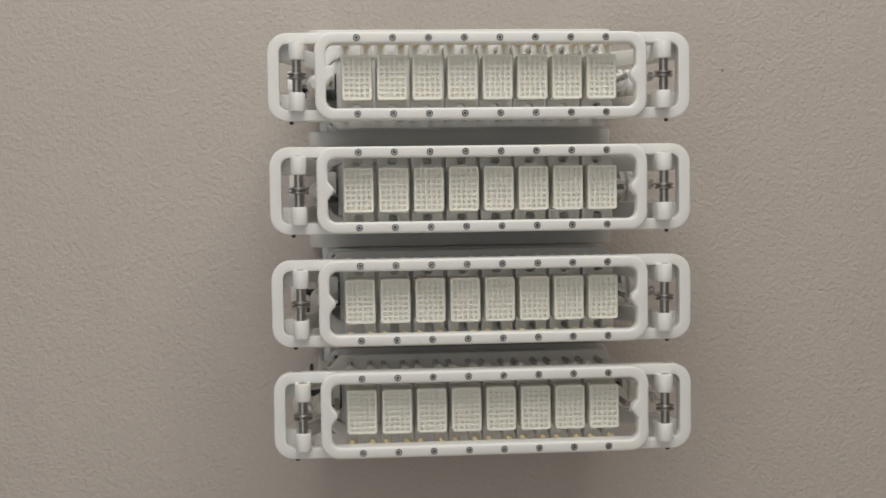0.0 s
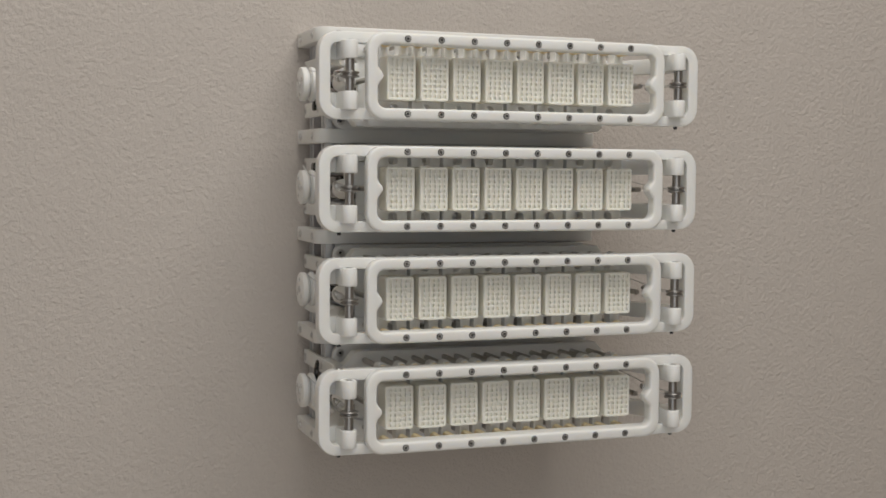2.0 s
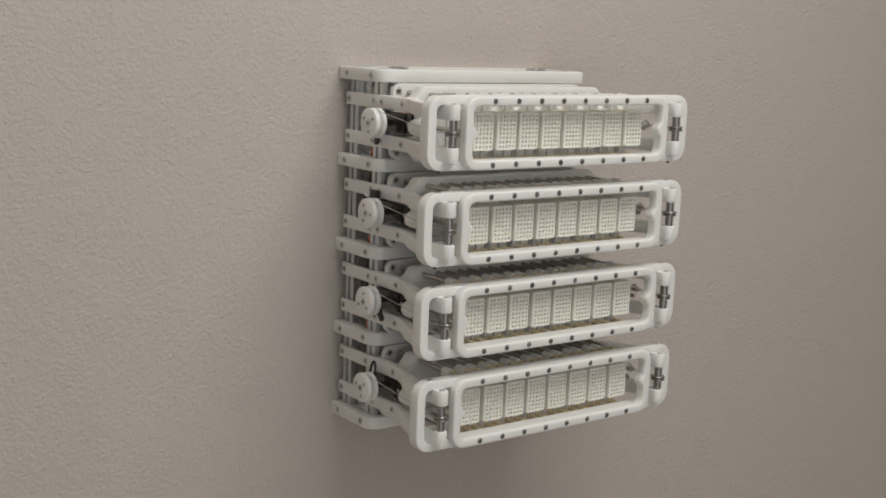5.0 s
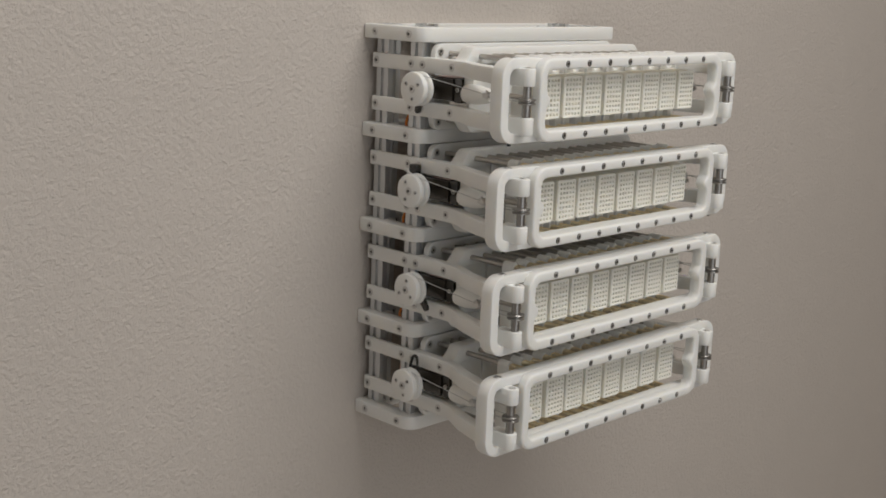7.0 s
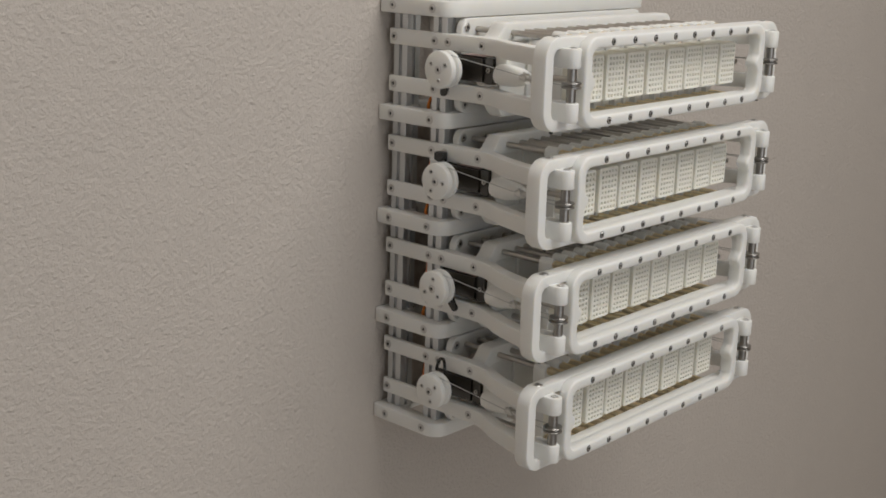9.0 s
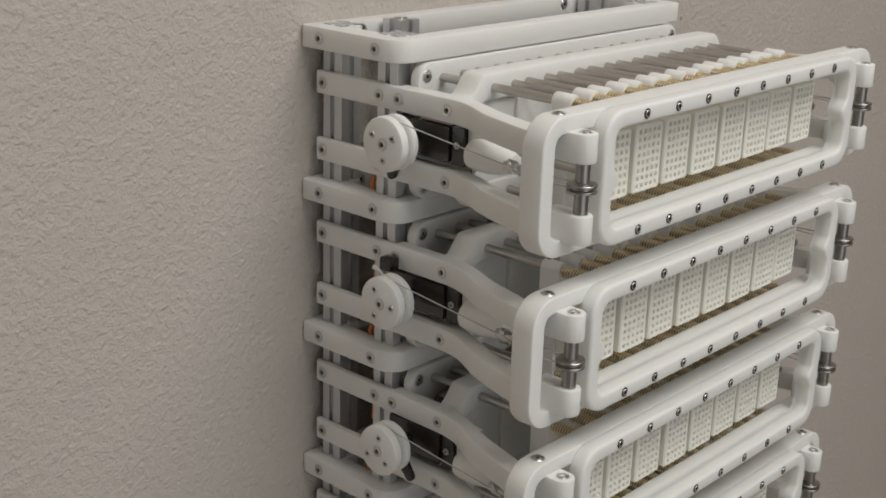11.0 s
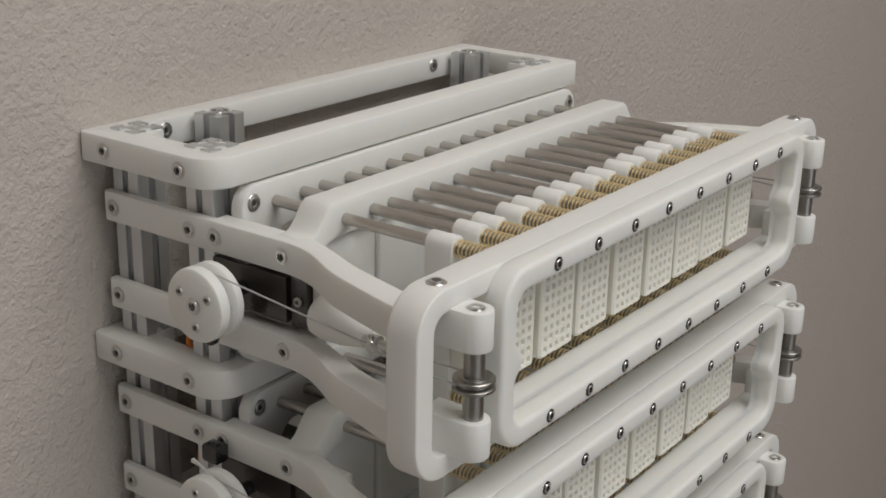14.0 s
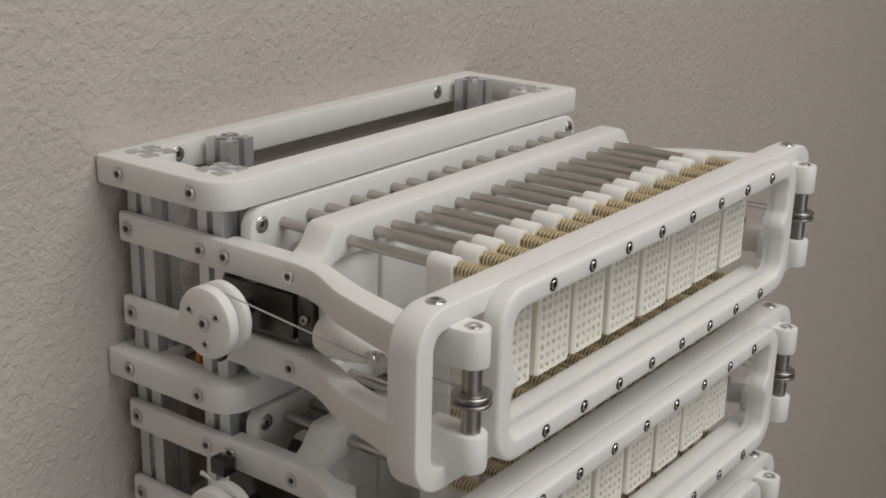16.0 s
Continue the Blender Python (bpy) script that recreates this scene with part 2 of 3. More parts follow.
# ---------------------------------------------------------------- screws
def screw_mesh(r):
    bm = bmesh.new()
    k = r / 2.75
    lathe(bm, [(0, -0.5 * k), (1.35 * k, -0.5 * k), (1.45 * k, 0.75 * k), (1.9 * k, 0.95 * k), (2.4 * k, 0.75 * k), (2.72 * k, 0.3 * k), (2.75 * k, -0.8 * k)], "y", n=16)
    for v in bm.verts:
        v.co.y = -v.co.y
    return bm


def washer_screw_mesh():
    bm = bmesh.new()
    lathe(bm, [(0, -0.3), (1.5, -0.3), (1.6, 0.8), (2.5, 0.8), (2.6, 0.25), (3.35, 0.2), (3.6, -0.05), (3.65, -0.7)], "y", n=18)
    for v in bm.verts:
        v.co.y = -v.co.y
    return bm


def template(bm, mat, name, smooth=40):
    bmesh.ops.recalc_face_normals(bm, faces=bm.faces[:])
    me = bpy.data.meshes.new(name)
    bm.to_mesh(me)
    bm.free()
    me.materials.append(mat)
    me.shade_smooth()
    me.set_sharp_from_angle(angle=radians(smooth))
    return me


def with_socket(me, r, depth):
    """Adds a hexagon to the same mesh, coloured near-black as the socket's shade."""
    bm = bmesh.new()
    bm.from_mesh(me)
    before = len(bm.faces)
    n = 6
    ring = [bm.verts.new((r * math.cos(2 * math.pi * i / n) * 0.001, -depth * 0.001, r * math.sin(2 * math.pi * i / n) * 0.001)) for i in range(n)]
    bm.faces.new(ring)
    bm.faces.ensure_lookup_table()
    for f in bm.faces[before:]:
        f.material_index = 1
    bm.to_mesh(me)
    bm.free()
    me.materials.append(SOCKET_SHADE)
    return me


# Dark steel for screw tips; round the heads it paints the gap's shade.
RIM_SHADE_AND_TIP = material("dark_screw_steel", (0.07, 0.07, 0.07), rough=0.3, metal=1.0, grain=0.2, grain_scale=900)


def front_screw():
    """A steel cap head with a socket; a near-black ring paints the gap's shade."""
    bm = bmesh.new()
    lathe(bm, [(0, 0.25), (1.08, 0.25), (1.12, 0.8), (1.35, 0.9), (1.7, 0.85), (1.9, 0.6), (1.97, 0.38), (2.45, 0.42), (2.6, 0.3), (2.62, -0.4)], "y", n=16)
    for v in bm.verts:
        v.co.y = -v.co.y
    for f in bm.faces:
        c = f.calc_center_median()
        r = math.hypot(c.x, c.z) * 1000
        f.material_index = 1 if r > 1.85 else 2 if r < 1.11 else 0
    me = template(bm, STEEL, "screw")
    me.materials.append(RIM_SHADE_AND_TIP)
    me.materials.append(SOCKET_SHADE)
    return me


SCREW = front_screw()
SIDE_SCREW = with_socket(template(washer_screw_mesh(), STEEL, "side_screw"), 1.35, 0.1)
SMALL_SCREW = with_socket(template(screw_mesh(1.9), STEEL, "small_screw"), 0.9, 0.05)


def screw(name, me, at, parent, face="front"):
    ob = new(name, me)
    ob.location = [c * 0.001 for c in at]
    ob.rotation_euler = {"front": (0, 0, 0), "west": (0, 0, radians(-90)), "east": (0, 0, radians(90)), "top": (radians(-90), 0, 0)}[face]
    ob.parent = parent
    return ob


# ---------------------------------------------------------------- the mounting rack
def extrusion_outline(s):
    """Slotted square profile of side s: one quarter, turned four times."""
    h = s / 2
    q = [(h - 0.3, h), (1.7, h), (1.7, h - 1.3), (3.2, h - 1.3), (3.2, h - 2.6), (1.6, h - 4.4), (-1.6, h - 4.4), (-3.2, h - 2.6), (-3.2, h - 1.3), (-1.7, h - 1.3), (-1.7, h), (-h + 0.3, h)]
    pts = []
    for k in range(4):
        c, sn = (1, 0, -1, 0)[k], (0, 1, 0, -1)[k]
        pts += [(c * u - sn * v, sn * u + c * v) for u, v in q]
    return pts


def mounting_rack():
    rack = tagged(new("mounting_rack"), "white wall-mounted rack of plastic brackets on slotted aluminium posts", "rack")
    rack.empty_display_size = 0.02
    bm = bmesh.new()
    slab(bm, extrusion_outline(15), "z", -157.4, 204.0, holes=[circle(0, 0, 1.5, 10)], bevel=0)
    post = part("post", bm, ALU, rack, "slotted aluminium extrusion", (-119.3, 187.0, 0), smooth=30)
    for x, y in ((-119.3, 144.0), (104.5, 180.3), (106.0, 143.0), (-80.0, 180.3)):
        p = again(post, (x, y, 0))
        if y == 180.3:
            screw("screw", SMALL_SCREW, (0, 0, 204.0), p, "top")
    bm = bmesh.new()
    outer = []
    for (x, y, r, a0, n) in ((126.5, WALL_Y, 2.5, 0, 4), (-136.8, WALL_Y, 2.5, 90, 4), (-136.8, 126.5, 13, 180, 8), (126.5, 126.5, 3, 270, 4)):
        cx, cy = x - math.copysign(r, x), y - r if a0 < 180 else y + r
        outer += [(cx + r * math.cos(radians(a0 + 90 * i / n)), cy + r * math.sin(radians(a0 + 90 * i / n))) for i in range(n + 1)]
    inner = [(-111, 152.5), (-111, 139.5), (97.5, 139.5), (97.5, 151.5), (117, 151.5), (117, 190.4), (-112.6, 190.4), (-112.6, 178.5), (-122, 178.5), (-122, 152.5)]
    slab(bm, outer, "z", -6.2, 6.2, holes=[inner], bevel=1.1)
    bracket = part("bracket", bm, WHITE, rack, "", (0, 0, 197.2), smooth=35)
    for n in range(5):
        b = bracket if n == 0 else again(bracket, (0, 0, 197.2 - PITCH * n))
        for y in (187.1, 144.0):
            screw("screw", SIDE_SCREW, (-136.8, y, 0), b, "west")
            screw("screw", SIDE_SCREW, (126.5, y, 0), b, "east")
        for x in (-101.0, 85.5):
            screw("screw", SIDE_SCREW, (x, 190.4, 1.0), b)
    return rack


mounting_rack()


# ---------------------------------------------------------------- one module
def window_frame(unit):
    bm = bmesh.new()
    outer = rrect(-128.5, -33.4, 128.5, 33.4, 14, 8)
    hole, n = [], 10
    base = rrect(-120.0, -24.6, 120.0, 24.6, 6.5, 6)
    for i, p in enumerate(base):
        hole.append(p)
        q = base[(i + 1) % len(base)]
        if abs(p[0] - q[0]) < 0.01 and abs(p[1] - q[1]) > 20:
            s = math.copysign(1, p[1] - q[1])
            for k in range(n + 1):
                t = -1 + 2 * k / n
                bulge = 4.6 * (0.5 + 0.5 * math.cos(math.pi * t)) ** 0.8
                hole.append((p[0] - math.copysign(bulge, p[0]), -s * t * 8.0))
    slab(bm, outer, "y", 0.0, 8.25, holes=[hole], bevel=1.8, seg=3, back=0.02)
    slab(bm, rrect(-124.0, -25.1, 124.0, 25.1, 6, 6), "y", 8.25, 10.6, holes=[hole], bevel=0.02, seg=1)
    win = part("window_frame", bm, WHITE, unit, "white rounded front frame with a row of screws", smooth=40)
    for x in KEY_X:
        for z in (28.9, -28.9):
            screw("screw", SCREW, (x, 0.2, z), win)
    return win


def carrier_frame(unit):
    bm = bmesh.new()
    outer = rrect(-164.5, -33.6, 164.5, 33.6, 15, 8)
    holes = [rrect(-155.6, -25.2, 155.6, 25.2, 6, 5)]
    slab(bm, outer, "y", 8.3, 21.5, holes=holes, bevel=0.7, seg=3, back=1.7)
    frame_ob = part("carrier_frame", bm, WHITE, unit, "white plastic frame with looped ends", smooth=40)
    for s in (-1, 1):
        screw("screw", SIDE_SCREW, (s * 147.0, 14.5, 33.6), frame_ob, "top")
        for top in (1, -1):
            bm = bmesh.new()
            pts = [(-6.0, 20.5), (-6.0, 2.2)] + [(-6.0 * math.cos(radians(a)), 2.2 - 6.0 * math.sin(radians(a))) for a in range(18, 180, 18)] + [(6.0, 2.2), (6.0, 20.5)]
            zlo, zhi = (12.3, 26.4) if top > 0 else (-26.4, -12.3)
            slab(bm, [(u + s * 142.0, v) for u, v in pts], "z", zlo, zhi, bevel=0.9)
            k = part("knuckle", bm, NYLON, frame_ob, "bright white knuckle holding the steel pin")
            screw("screw", SIDE_SCREW, (s * 142.0, 2.2, 26.2 if top > 0 else -12.6), k, "top")
        bm = bmesh.new()
        lathe(bm, [(3.5, -13.2), (3.5, 13.2)], "z", (s * 142.0, 2.2, 0))
        part("pin", bm, PIN_STEEL, unit, "steel pivot pin")
        bm = bmesh.new()
        lathe(bm, [(3.6, -2.7), (5.0, -2.6), (5.1, -2.2), (6.9, -2.1), (7.2, -1.8), (7.2, -1.0), (6.9, -0.75), (5.7, -0.3), (5.7, 0.3), (6.9, 0.75), (7.2, 1.0), (7.2, 1.8), (6.9, 2.1), (5.1, 2.2), (5.0, 2.6), (3.6, 2.7)], "z", (s * 142.0, 2.2, 0.3), n=30)
        part("roller", bm, PIN_STEEL, unit, "flanged steel roller bearing on the pin", smooth=25)
        bm = bmesh.new()
        lathe(bm, [(1.3, -36.0), (1.6, -35.7), (1.6, -33.0)], "z", (s * 147.0, 14.5, 0), n=10)
        part("screw_tip", bm, RIM_SHADE_AND_TIP, frame_ob, "dark screw tip under the frame")


def side_arm_outline(s):
    """Plan of an arm: straight along the rack, then swept outward to the looped end."""
    rear = 131.6 if s < 0 else 121.6
    bend = (131.6 - rear)
    out = [(rear, 194.5), (rear, 97.0)]
    for k in range(1, 15):
        t = k / 14
        y = 97.0 - 76.0 * t
        out.append((rear + (25.6 + bend) * (t + 0.16 * t * (1 - t) - 0.16 * (1 - t) * math.sin(math.pi * min(2.2 * t, 1))), y))
    for k in range(0, 15):
        t = 1 - k / 14
        y = 104.0 - 83.0 * t
        out.append((rear - 10.0 + (23.9 + bend) * (t - 0.18 * (1 - t) * math.sin(math.pi * min(1.8 * t, 1))), y))
    out += [(rear - 10.0, 134.5), (rear - 4.6, 134.5), (rear - 4.6, 196.0), (rear - 1.4, 196.0)]
    return [(s * u, v) for u, v in out]


def side_arms(unit):
    for s in (-1, 1):
        for z in (19.0, -19.0):
            bm = bmesh.new()
            slab(bm, side_arm_outline(s), "z", z - 6.4, z + 6.4, bevel=1.0)
            arm = part("side_arm", bm, WHITE, unit, "white plastic arm sweeping outward to the front", smooth=35)
            for y in (189.7, 145.5, 131.5, 96.4):
                screw("screw", SIDE_SCREW, (-131.6 if s < 0 else 121.6, y, z), arm, "west" if s < 0 else "east")


def guide_plates(unit):
    # middle guide: two bars whose ends dip onto the arms, and a web between them
    half = [(123.5, 14.0), (123.5, 25.3)]
    for k in range(1, 11):
        t = k / 10
        half.append((123.5 - 9.5 * (1 - (1 - t) ** 1.6) - 2.5 * t ** 3, 25.3 + 10.6 * smoothstep(t)))
    half[-1] = (111.0, 36.2)
    low = [(119.0, 14.0), (117.0, 17.5), (113.5, 20.6), (109.0, 22.0)]
    bm = bmesh.new()
    for v in (1, -1):
        outline = [(x, z * v) for x, z in half] + [(-x * 129.5 / 123.5 if z < 26 and x > 123 else -x, z * v) for x, z in half[::-1]] + [(-x, z * v) for x, z in low] + [(x, z * v) for x, z in low[::-1]]
        slab(bm, outline, "y", 89.0, 103.5, bevel=1.6)
    slab(bm, rrect(-82, -24, 82, 24, 2, 2), "y", 90.5, 94.0, bevel=0.4)
    slab(bm, rrect(-112, -24, -82.2, 24, 2, 2), "y", 92.5, 95.5, bevel=0.4)
    slab(bm, rrect(82.2, -24, 104, 24, 2, 2), "y", 92.5, 95.5, bevel=0.4)
    part("middle_guide", bm, WHITE, unit, "white guide plate pierced by two rows of rods", smooth=35)
    bm = bmesh.new()
    slab(bm, rrect(-122.5, -37.2, 122.5, 37.2, 9, 6), "y", 125.0, 131.5, holes=[rrect(-104, -18, 104, 18, 9, 5)], bevel=0.9)
    rear = part("rear_plate", bm, WHITE, unit, "white plate in front of the posts", smooth=35)
    for x in (-116.3, 116.3):
        for z in (30.3, -30.3):
            screw("screw", SIDE_SCREW, (x, 125.0, z), rear)


def rods_and_springs(unit):
    bm = bmesh.new()
    lathe(bm, [(1.7, 19.0), (2.3, 19.5), (2.3, 125.5)], "y", n=14)
    rod = part("rod", bm, ROD, unit, "polished steel guide rod", (KEY_X[0] - 8.1, 0, 28.6))
    bm = bmesh.new()
    turns, length, r = 9.0, 15.2, 3.1
    pts = []
    for i in range(int(turns * 12) + 1):
        a = 2 * math.pi * i / 12
        pts.append((r * math.cos(a), 21.8 + length * i / (turns * 12), r * math.sin(a)))
    tube(bm, pts, 0.36, 5)
    spring = part("spring", bm, BRASS, unit, "coiled brass return spring", (KEY_X[0] - 8.1, 0, 28.6), smooth=60)
    first = True
    for x in KEY_X:
        for dx in (-8.1, 8.1):
            for z in (28.6, -28.6):
                if first:
                    first = False
                    continue
                again(rod, (x + dx, 0, z))
                again(spring, (x + dx, 0, z))
    bm = bmesh.new()
    lathe(bm, [(2.2, 20.0), (2.2, 125.5)], "y", n=14)
    cross = part("tie_rod", bm, ROD, unit, "steel tie rod beside the keys", (-116.0, 0, 0))
    again(cross, (116.0, 0, 0))


def key_carriers(unit):
    # carriage: a plate with two round-topped legs above and below
    def leg(cx, up):
        a = range(0, 181, 20)
        return [(cx + 4.3 * math.cos(radians(d)), up * (28.6 + 4.6 * math.sin(radians(d)))) for d in a]
    notch = [(3.8, 25.0)] + [(3.8 * math.cos(radians(d)), 22.4 - 3.2 * math.sin(radians(d))) for d in range(20, 180, 20)] + [(-3.8, 25.0)]
    top = leg(8.1, 1) + notch + leg(-8.1, 1)
    outline = [(12.3, 16.0)] + top + [(-12.3, 16.0), (-12.3, -16.0)] + [(-u, -v) for u, v in top] + [(12.3, -16.0)]
    bm = bmesh.new()
    slab(bm, outline, "y", 37.0, 49.0, bevel=0.7)
    carriage = part("key_carriage", bm, NYLON, unit, "white sliding carriage with round-topped legs", (KEY_X[0], 0, 0))
    key = key_box(carriage)
    for x in KEY_X[1:]:
        c = again(carriage, (x, 0, 0))
        again(key, (0, 0, 0), c)


def key_box(parent):
    """A cream block whose front is a grid of five by eight square pockets."""
    w, h, front, back = 11.75, 17.5, 16.0, 36.9
    # Shallow floors stand in for light inside channels that run right through.
    cols, rows, px, pz, hole, deep = 5, 8, 4.08, 4.02, 1.22, 2.2
    us, vs = [-w + 0.9], [-h + 0.9]
    for i in range(cols):
        c = (i - (cols - 1) / 2) * px
        us += [c - hole, c + hole]
    for j in range(rows):
        c = (j - (rows - 1) / 2) * pz
        vs += [c - hole, c + hole]
    us.append(w - 0.9), vs.append(h - 0.9)
    bm = bmesh.new()
    grid = {}

    def vert(i, j, y, d=0.0, cell=None):
        k = (i, j, y, cell)
        if k not in grid:
            du = d * (1 if cell and i > cell[0] else -1) if cell else 0
            dv = d * (1 if cell and j > cell[1] else -1) if cell else 0
            grid[k] = bm.verts.new(((us[i] + du) * 0.001, y * 0.001, (vs[j] + dv) * 0.001))
        return grid[k]
    for i in range(len(us) - 1):
        for j in range(len(vs) - 1):
            cell = [(i, j), (i + 1, j), (i + 1, j + 1), (i, j + 1)]
            if i % 2 == 1 and j % 2 == 1:
                for (a, b), (c, d) in zip(cell, cell[1:] + cell[:1]):
                    # a slightly rounded mouth, then the straight pocket
                    bm.faces.new((vert(a, b, front), vert(c, d, front), vert(c, d, front + 0.25, -0.08, (i, j)), vert(a, b, front + 0.25, -0.08, (i, j))))
                    bm.faces.new((vert(a, b, front + 0.25, -0.08, (i, j)), vert(c, d, front + 0.25, -0.08, (i, j)), vert(c, d, front + deep), vert(a, b, front + deep)))
                bm.faces.new([vert(a, b, front + deep) for a, b in cell])
            else:
                bm.faces.new([vert(a, b, front) for a, b in cell])
    pts = rrect(-w, -h, w, h, 2.2, 4)
    lip = [bm.verts.new((u * 0.001, front * 0.001, v * 0.001)) for u, v in inset(pts, 0.75)]
    ring0 = [bm.verts.new((u * 0.001, (front + 0.85) * 0.001, v * 0.001)) for u, v in pts]
    ring1 = [bm.verts.new((u * 0.001, back * 0.001, v * 0.001)) for u, v in pts]
    for a, b in ((lip, ring0), (ring0, ring1)):
        for k in range(len(a)):
            m = (k + 1) % len(a)
            bm.faces.new((a[k], a[m], b[m], b[k]))
    bm.faces.new(ring1)
    # the strip between the rim and the grid
    border = [vert(i, 0, front) for i in range(len(us))] + [vert(len(us) - 1, j, front) for j in range(1, len(vs))] + [vert(i, len(vs) - 1, front) for i in range(len(us) - 2, -1, -1)] + [vert(0, j, front) for j in range(len(vs) - 2, 0, -1)]
    edges = [bm.edges.get((border[k], border[(k + 1) % len(border)])) for k in range(len(border))]
    edges += [bm.edges.get((lip[k], lip[(k + 1) % len(lip)])) for k in range(len(lip))]
    bmesh.ops.triangle_fill(bm, edges=edges, use_beauty=True)
    return part("key", bm, CREAM, parent, "cream block key with a grid of square pockets", smooth=30)


def servo_unit(unit, s):
    def X(v):
        return s * v if s < 0 or v > 135 else v - 10.0
    lo, hi = sorted((X(90.0), X(123.0)))
    bm = bmesh.new()
    box(bm, (lo, 97.5, -10.0), (hi, 137.5, 10.0), bevel=0.8)
    servo = part("servo", bm, BLACK, unit, "black servo motor with a smoked lid")
    lo, hi = sorted((X(123.0), X(127.5)))
    bm = bmesh.new()
    box(bm, (lo, 98.5, -9.3), (hi, 137.0, 9.3), bevel=0.7)
    part("lid", bm, SMOKE, servo, "smoked dark plastic lid")
    lo, hi = sorted((X(113.0), X(116.0)))
    bm = bmesh.new()
    box(bm, (lo, 89.8, -9.5), (hi, 145.0, 9.5), bevel=0.4)
    part("mounting_ear", bm, BLACK, servo)
    lo, hi = sorted((X(119.0), X(126.0)))
    bm = bmesh.new()
    box(bm, (lo, 89.5, -10.5), (hi, 97.3, 10.0), bevel=0.6)
    part("end_block", bm, SMOKE, servo)
    lo, hi = sorted((X(112.0), X(125.5)))
    bm = bmesh.new()
    box(bm, (lo, 99.0, 10.05), (hi, 121.0, 10.5), bevel=0)
    part("sticker", bm, PINK, servo, "pale pink sticker on the servo")
    lo, hi = sorted((X(113.5), X(123.5)))
    bm = bmesh.new()
    box(bm, (lo, 78.0, -4.0), (hi, 88.5, 15.5), bevel=1.0)
    part("spacer_block", bm, WHITE, unit, "white block between the arms")
    screw("screw", SMALL_SCREW, (X(127.0), 93.3, 0.5), servo, "west" if s < 0 else "east")
    # pulley on the servo's shaft
    prof = [(0, 0), (13.3, 0), (14.2, 0.5), (14.5, 1.3), (14.5, 4.6), (14.1, 5.1), (11.4, 6.0), (11.2, 6.8), (11.4, 7.6), (14.1, 8.4), (14.5, 8.9), (14.5, 11.6), (14.0, 12.2), (0, 12.2)]
    bm = bmesh.new()
    lathe(bm, [(r, s * ((153.2 if s < 0 else 143.2) - h)) for r, h in prof], "x", (0, 121.0, 0.0), n=40)
    pulley = part("pulley", bm, WHITE, unit, "white grooved pulley wheel with four screws", smooth=35)
    face = "west" if s < 0 else "east"
    pull = -153.2 if s < 0 else 143.2
    screw("screw", SIDE_SCREW, (pull, 121.0, 0), pulley, face)
    for a in (30, 150, 265):
        screw("screw", SMALL_SCREW, (pull, 121.0 + 8.4 * math.cos(radians(a)), 8.4 * math.sin(radians(a))), pulley, face)
    bm = bmesh.new()
    lathe(bm, [(2.9, X(127.0)), (2.9, -141.0 if s < 0 else 131.0)], "x", (0, 121.0, 0), n=16)
    part("shaft", bm, BLACK, servo)
    # cable guide: a blunt white cone between the arms, and the crimped clamp ahead of it
    bm = bmesh.new()
    lathe(bm, [(0, 83.5), (5.0, 83.0), (7.4, 81.0), (8.2, 77.0), (8.2, 68.0), (6.6, 58.5), (4.6, 53.0), (0, 52.8)], "y", (X(128.0), 0, -1.0), n=24)
    part("cable_guide", bm, NYLON, unit, "white rounded cable guide between the arms", smooth=50)
    bm = bmesh.new()
    lathe(bm, [(0, 51.0), (2.4, 50.8), (2.4, 47.8), (3.3, 47.6), (3.3, 44.4), (2.0, 44.0), (2.0, 40.5), (2.9, 40.2), (2.9, 37.4), (0, 37.0)], "y", (X(139.0), 0, 0.8), n=10)
    clamp = part("cable_clamp", bm, STEEL, unit, "small shiny steel cable clamp", smooth=20)
    bm = bmesh.new()
    tube(bm, curve_points([(X(139), 46, 3), (X(142.5), 45.5, 5), (X(144), 43, 2.5), (X(142.5), 40, 0), (X(139.5), 41, -2)], 5), 0.8, 6)
    part("clamp_loop", bm, STEEL, clamp)
    # cord from the pulley past the clamp to the roller
    bm = bmesh.new()
    arc = [(-146.3 if s < 0 else 136.3, 121.0 + 12.3 * math.cos(radians(a)), 12.3 * math.sin(radians(a))) for a in range(250, 70, -15)]
    tube(bm, arc + [(X(143.0), 50.0, 2.5), (X(140.0), 44.0, 1.0)], 0.34, 6)
    part("cord", bm, CORD, unit, "thin grey cord from pulley to clamp", smooth=60)
    bm = bmesh.new()
    tube(bm, [(X(139.5), 40.0, 0.8), (X(136.8), 2.2, 0.6)] + [(X(142.0) - X(5.2) * math.cos(radians(a)), 2.2 - 5.2 * math.sin(radians(a)), 0.5) for a in range(30, 181, 30)] + [(X(147.0), 22.0, 0.5), (X(143.5), 40.0, 0.8)], 0.35, 5)
    part("cord", bm, CORD, unit, "thin grey cord round the roller", smooth=60)
    # servo leads going back to the posts
    for k, m in enumerate((ORANGE, BROWN, RED)):
        bm = bmesh.new()
        o = k * 1.3
        ctrl = [(X(102 + o), 137, -6), (X(104 + o), 150 + k, -15), (X(114), 156 + o, -23 - k), (X(124 - o), 156 + o, -30 - k), (X(121 - o), 159 + o, -40), (X(117 - o), 158 - o, -54), (X(119 - o), 156 + o, -70), (X(118 - o), 160 + o, -92)]
        tube(bm, curve_points(ctrl, 6), 1.25, 6)
        part("servo_lead", bm, m, servo)


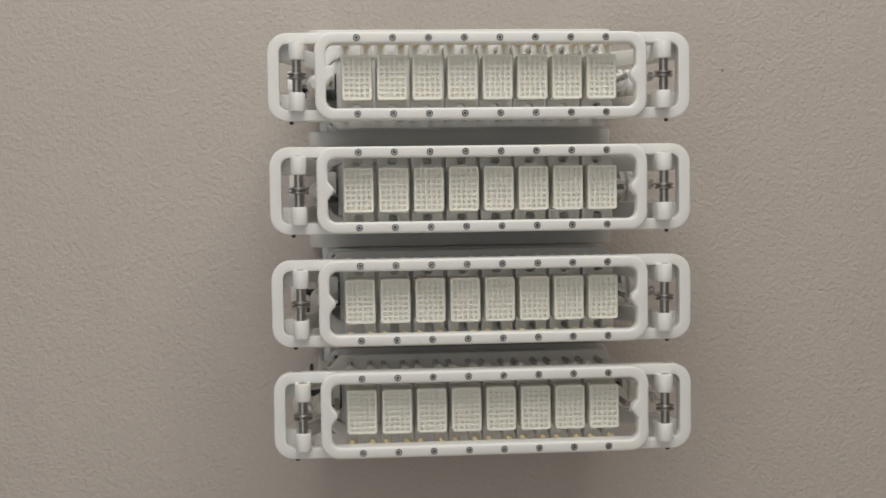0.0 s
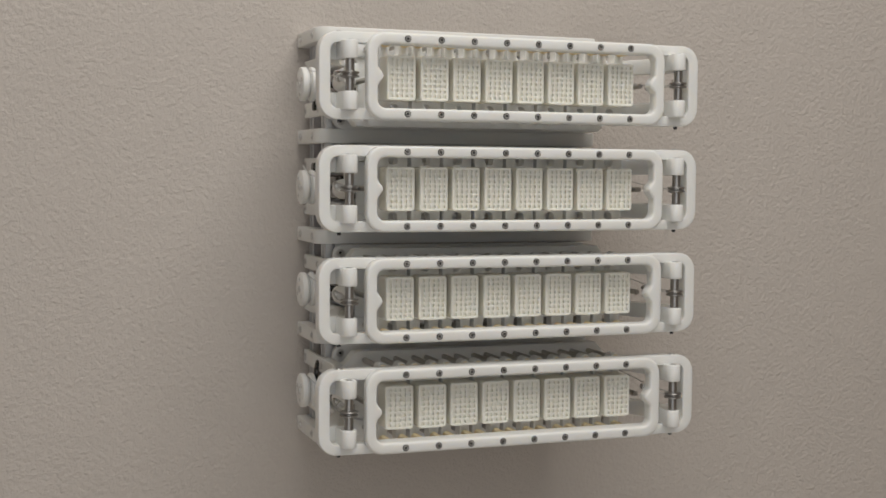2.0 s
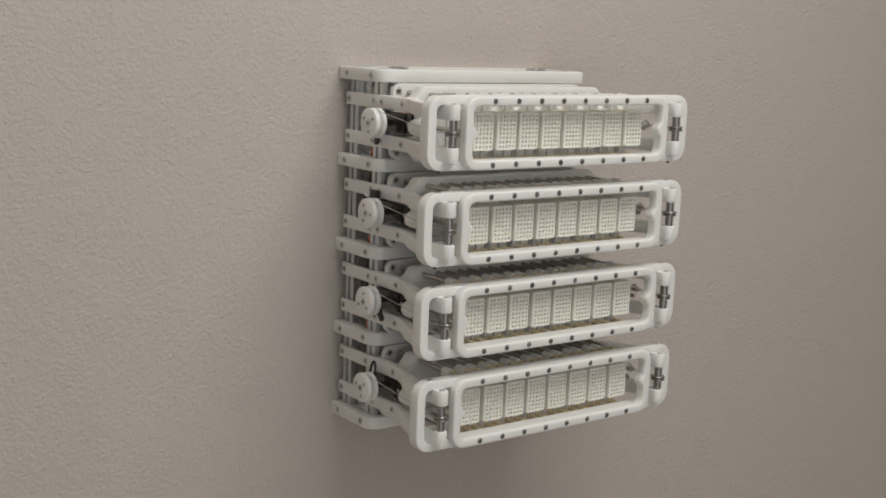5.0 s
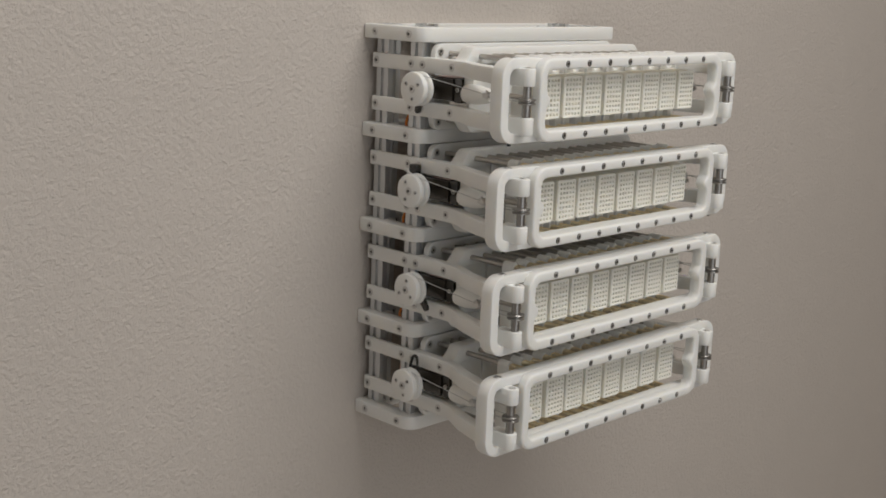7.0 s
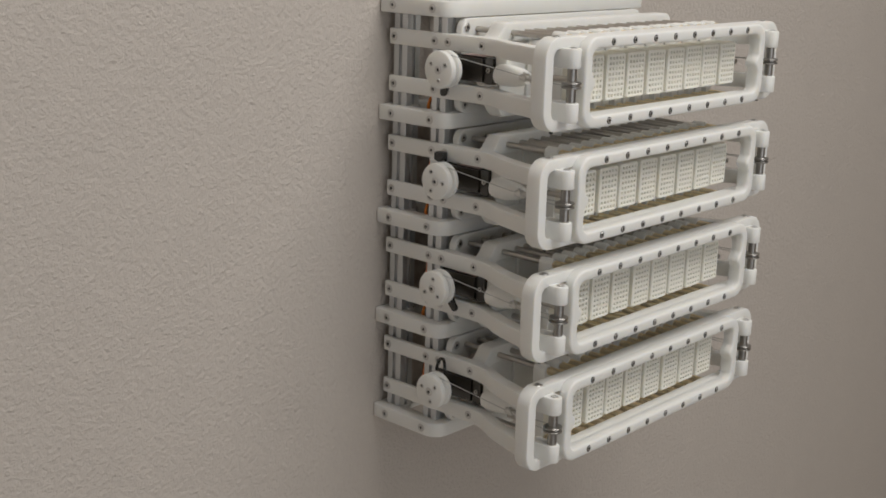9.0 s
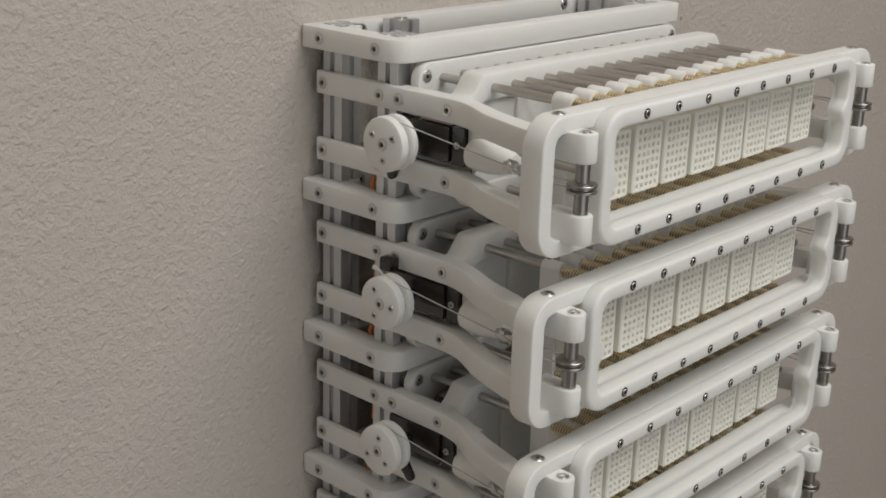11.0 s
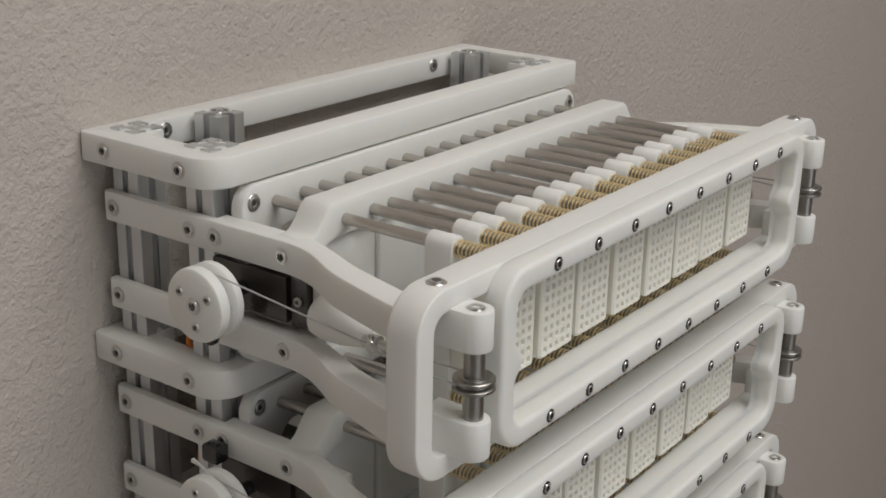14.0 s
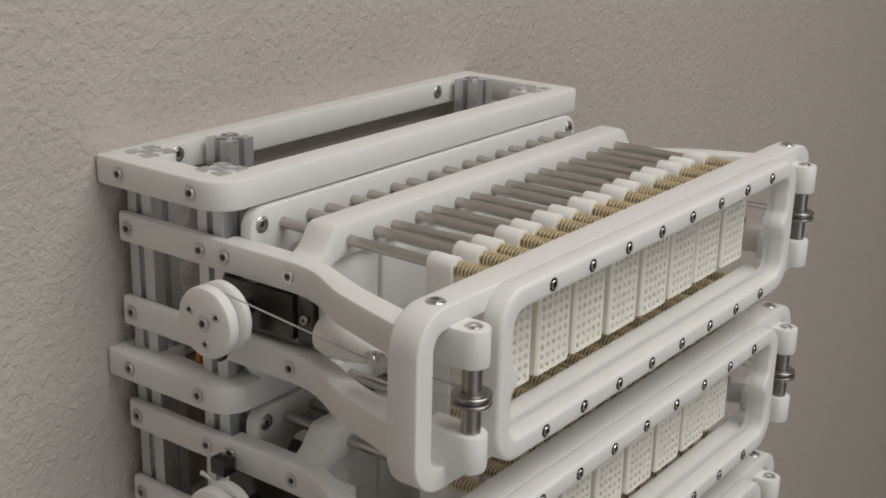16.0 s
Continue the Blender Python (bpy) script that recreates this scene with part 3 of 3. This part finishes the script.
def key_module():
    unit = tagged(new("key_module"), "white motorised module with eight cream box keys on rods", "mechanism", "stacked key modules")
    unit.empty_display_size = 0.02
    unit.location = (0, 0, ZM * 0.001)
    window_frame(unit)
    carrier_frame(unit)
    side_arms(unit)
    guide_plates(unit)
    key_carriers(unit)
    for s in (-1, 1):
        servo_unit(unit, s)
    rods_and_springs(unit)
    return unit


first_module = key_module()
modules = [first_module]
for n in range(1, 4):
    modules.append(copy_thing(first_module, Matrix.Translation((0, 0, (ZM - PITCH * n) * 0.001))))

# keys rest at slightly different depths
rng = random.Random(4)
for unit in modules:
    for ob in unit.children:
        if ob.name.startswith("key_carriage"):
            ob.location.y += rng.uniform(-0.0009, 0.0009)

for ob in list(modules[3].children_recursive):
    if ob.name.startswith("servo_lead"):
        bpy.data.objects.remove(ob)

# the pulleys stand at different turns
for unit, turn in zip(modules[1:], (32, 68, -8)):
    for ob in unit.children:
        if ob.name.startswith("pulley"):
            a = radians(turn)
            ob.location = (0, 0.121 * (1 - math.cos(a)), -0.121 * math.sin(a))
            ob.rotation_euler = (a, 0, 0)

# frayed cord end, and a black block for the servo horn above the second pulley
for end in ((-147.5, 132.5, 17.5), (-146.8, 133.5, 15.8), (-148.0, 131.0, 18.6)):
    bm = bmesh.new()
    tube(bm, curve_points([(-146.3, 122.0, 12.4), (-146.6, 126.0, 14.6), end], 6), 0.35, 6)
    part("cord_end", bm, NYLON, modules[1], "frayed white cord end standing off the pulley")
bm = bmesh.new()
box(bm, (-140.0, 126.5, 12.5), (-133.5, 134.5, 21.0), bevel=1.6)
part("lead_plug", bm, BLACK, modules[1], "black block for the servo horn above the pulley")

# a black loop for the servo horn at the lowest pulley
bm = bmesh.new()
tube(bm, curve_points([(-139.5, 126.0, 8.0), (-137.5, 127.0, 16.0), (-137.0, 124.0, 23.5), (-137.5, 119.5, 23.0), (-138.5, 117.5, 14.0), (-139.5, 118.0, 8.0)], 6), 1.3, 6)
part("cable_tie", bm, BLACK, modules[3], "black plastic loop for the servo horn above the pulley")

# black servo horns showing past the edge of two pulleys
for unit, turn in ((modules[0], -72), (modules[2], -128)):
    bm = bmesh.new()
    c, sn = math.cos(radians(turn)), math.sin(radians(turn))
    arm = [(0, -4.0), (20.0, -2.9)] + [(20.0 + 2.9 * math.sin(radians(d)), -2.9 * math.cos(radians(d))) for d in range(30, 180, 30)] + [(20.0, 2.9), (0, 4.0)]
    slab(bm, [(121.0 + c * u - sn * v, sn * u + c * v) for u, v in arm], "x", -140.6, -137.6, bevel=0.5)
    part("servo_horn", bm, BLACK, unit, "black plastic servo horn behind the pulley")

# an old nail hole in the wall
bm = bmesh.new()
lathe(bm, [(0, 0.15), (0.5, 0.1), (0.9, -0.15), (1.3, 0.05), (1.5, 0.3)], "y", n=12)
HOLE = material("worn_plaster", (0.34, 0.30, 0.26), rough=0.9, grain=0.2)
tagged(part("nail_hole", bm, HOLE, None, "", (250.0, 201.8, 173.5)), "small filled nail hole in the beige wall", "hole", kind="structure")
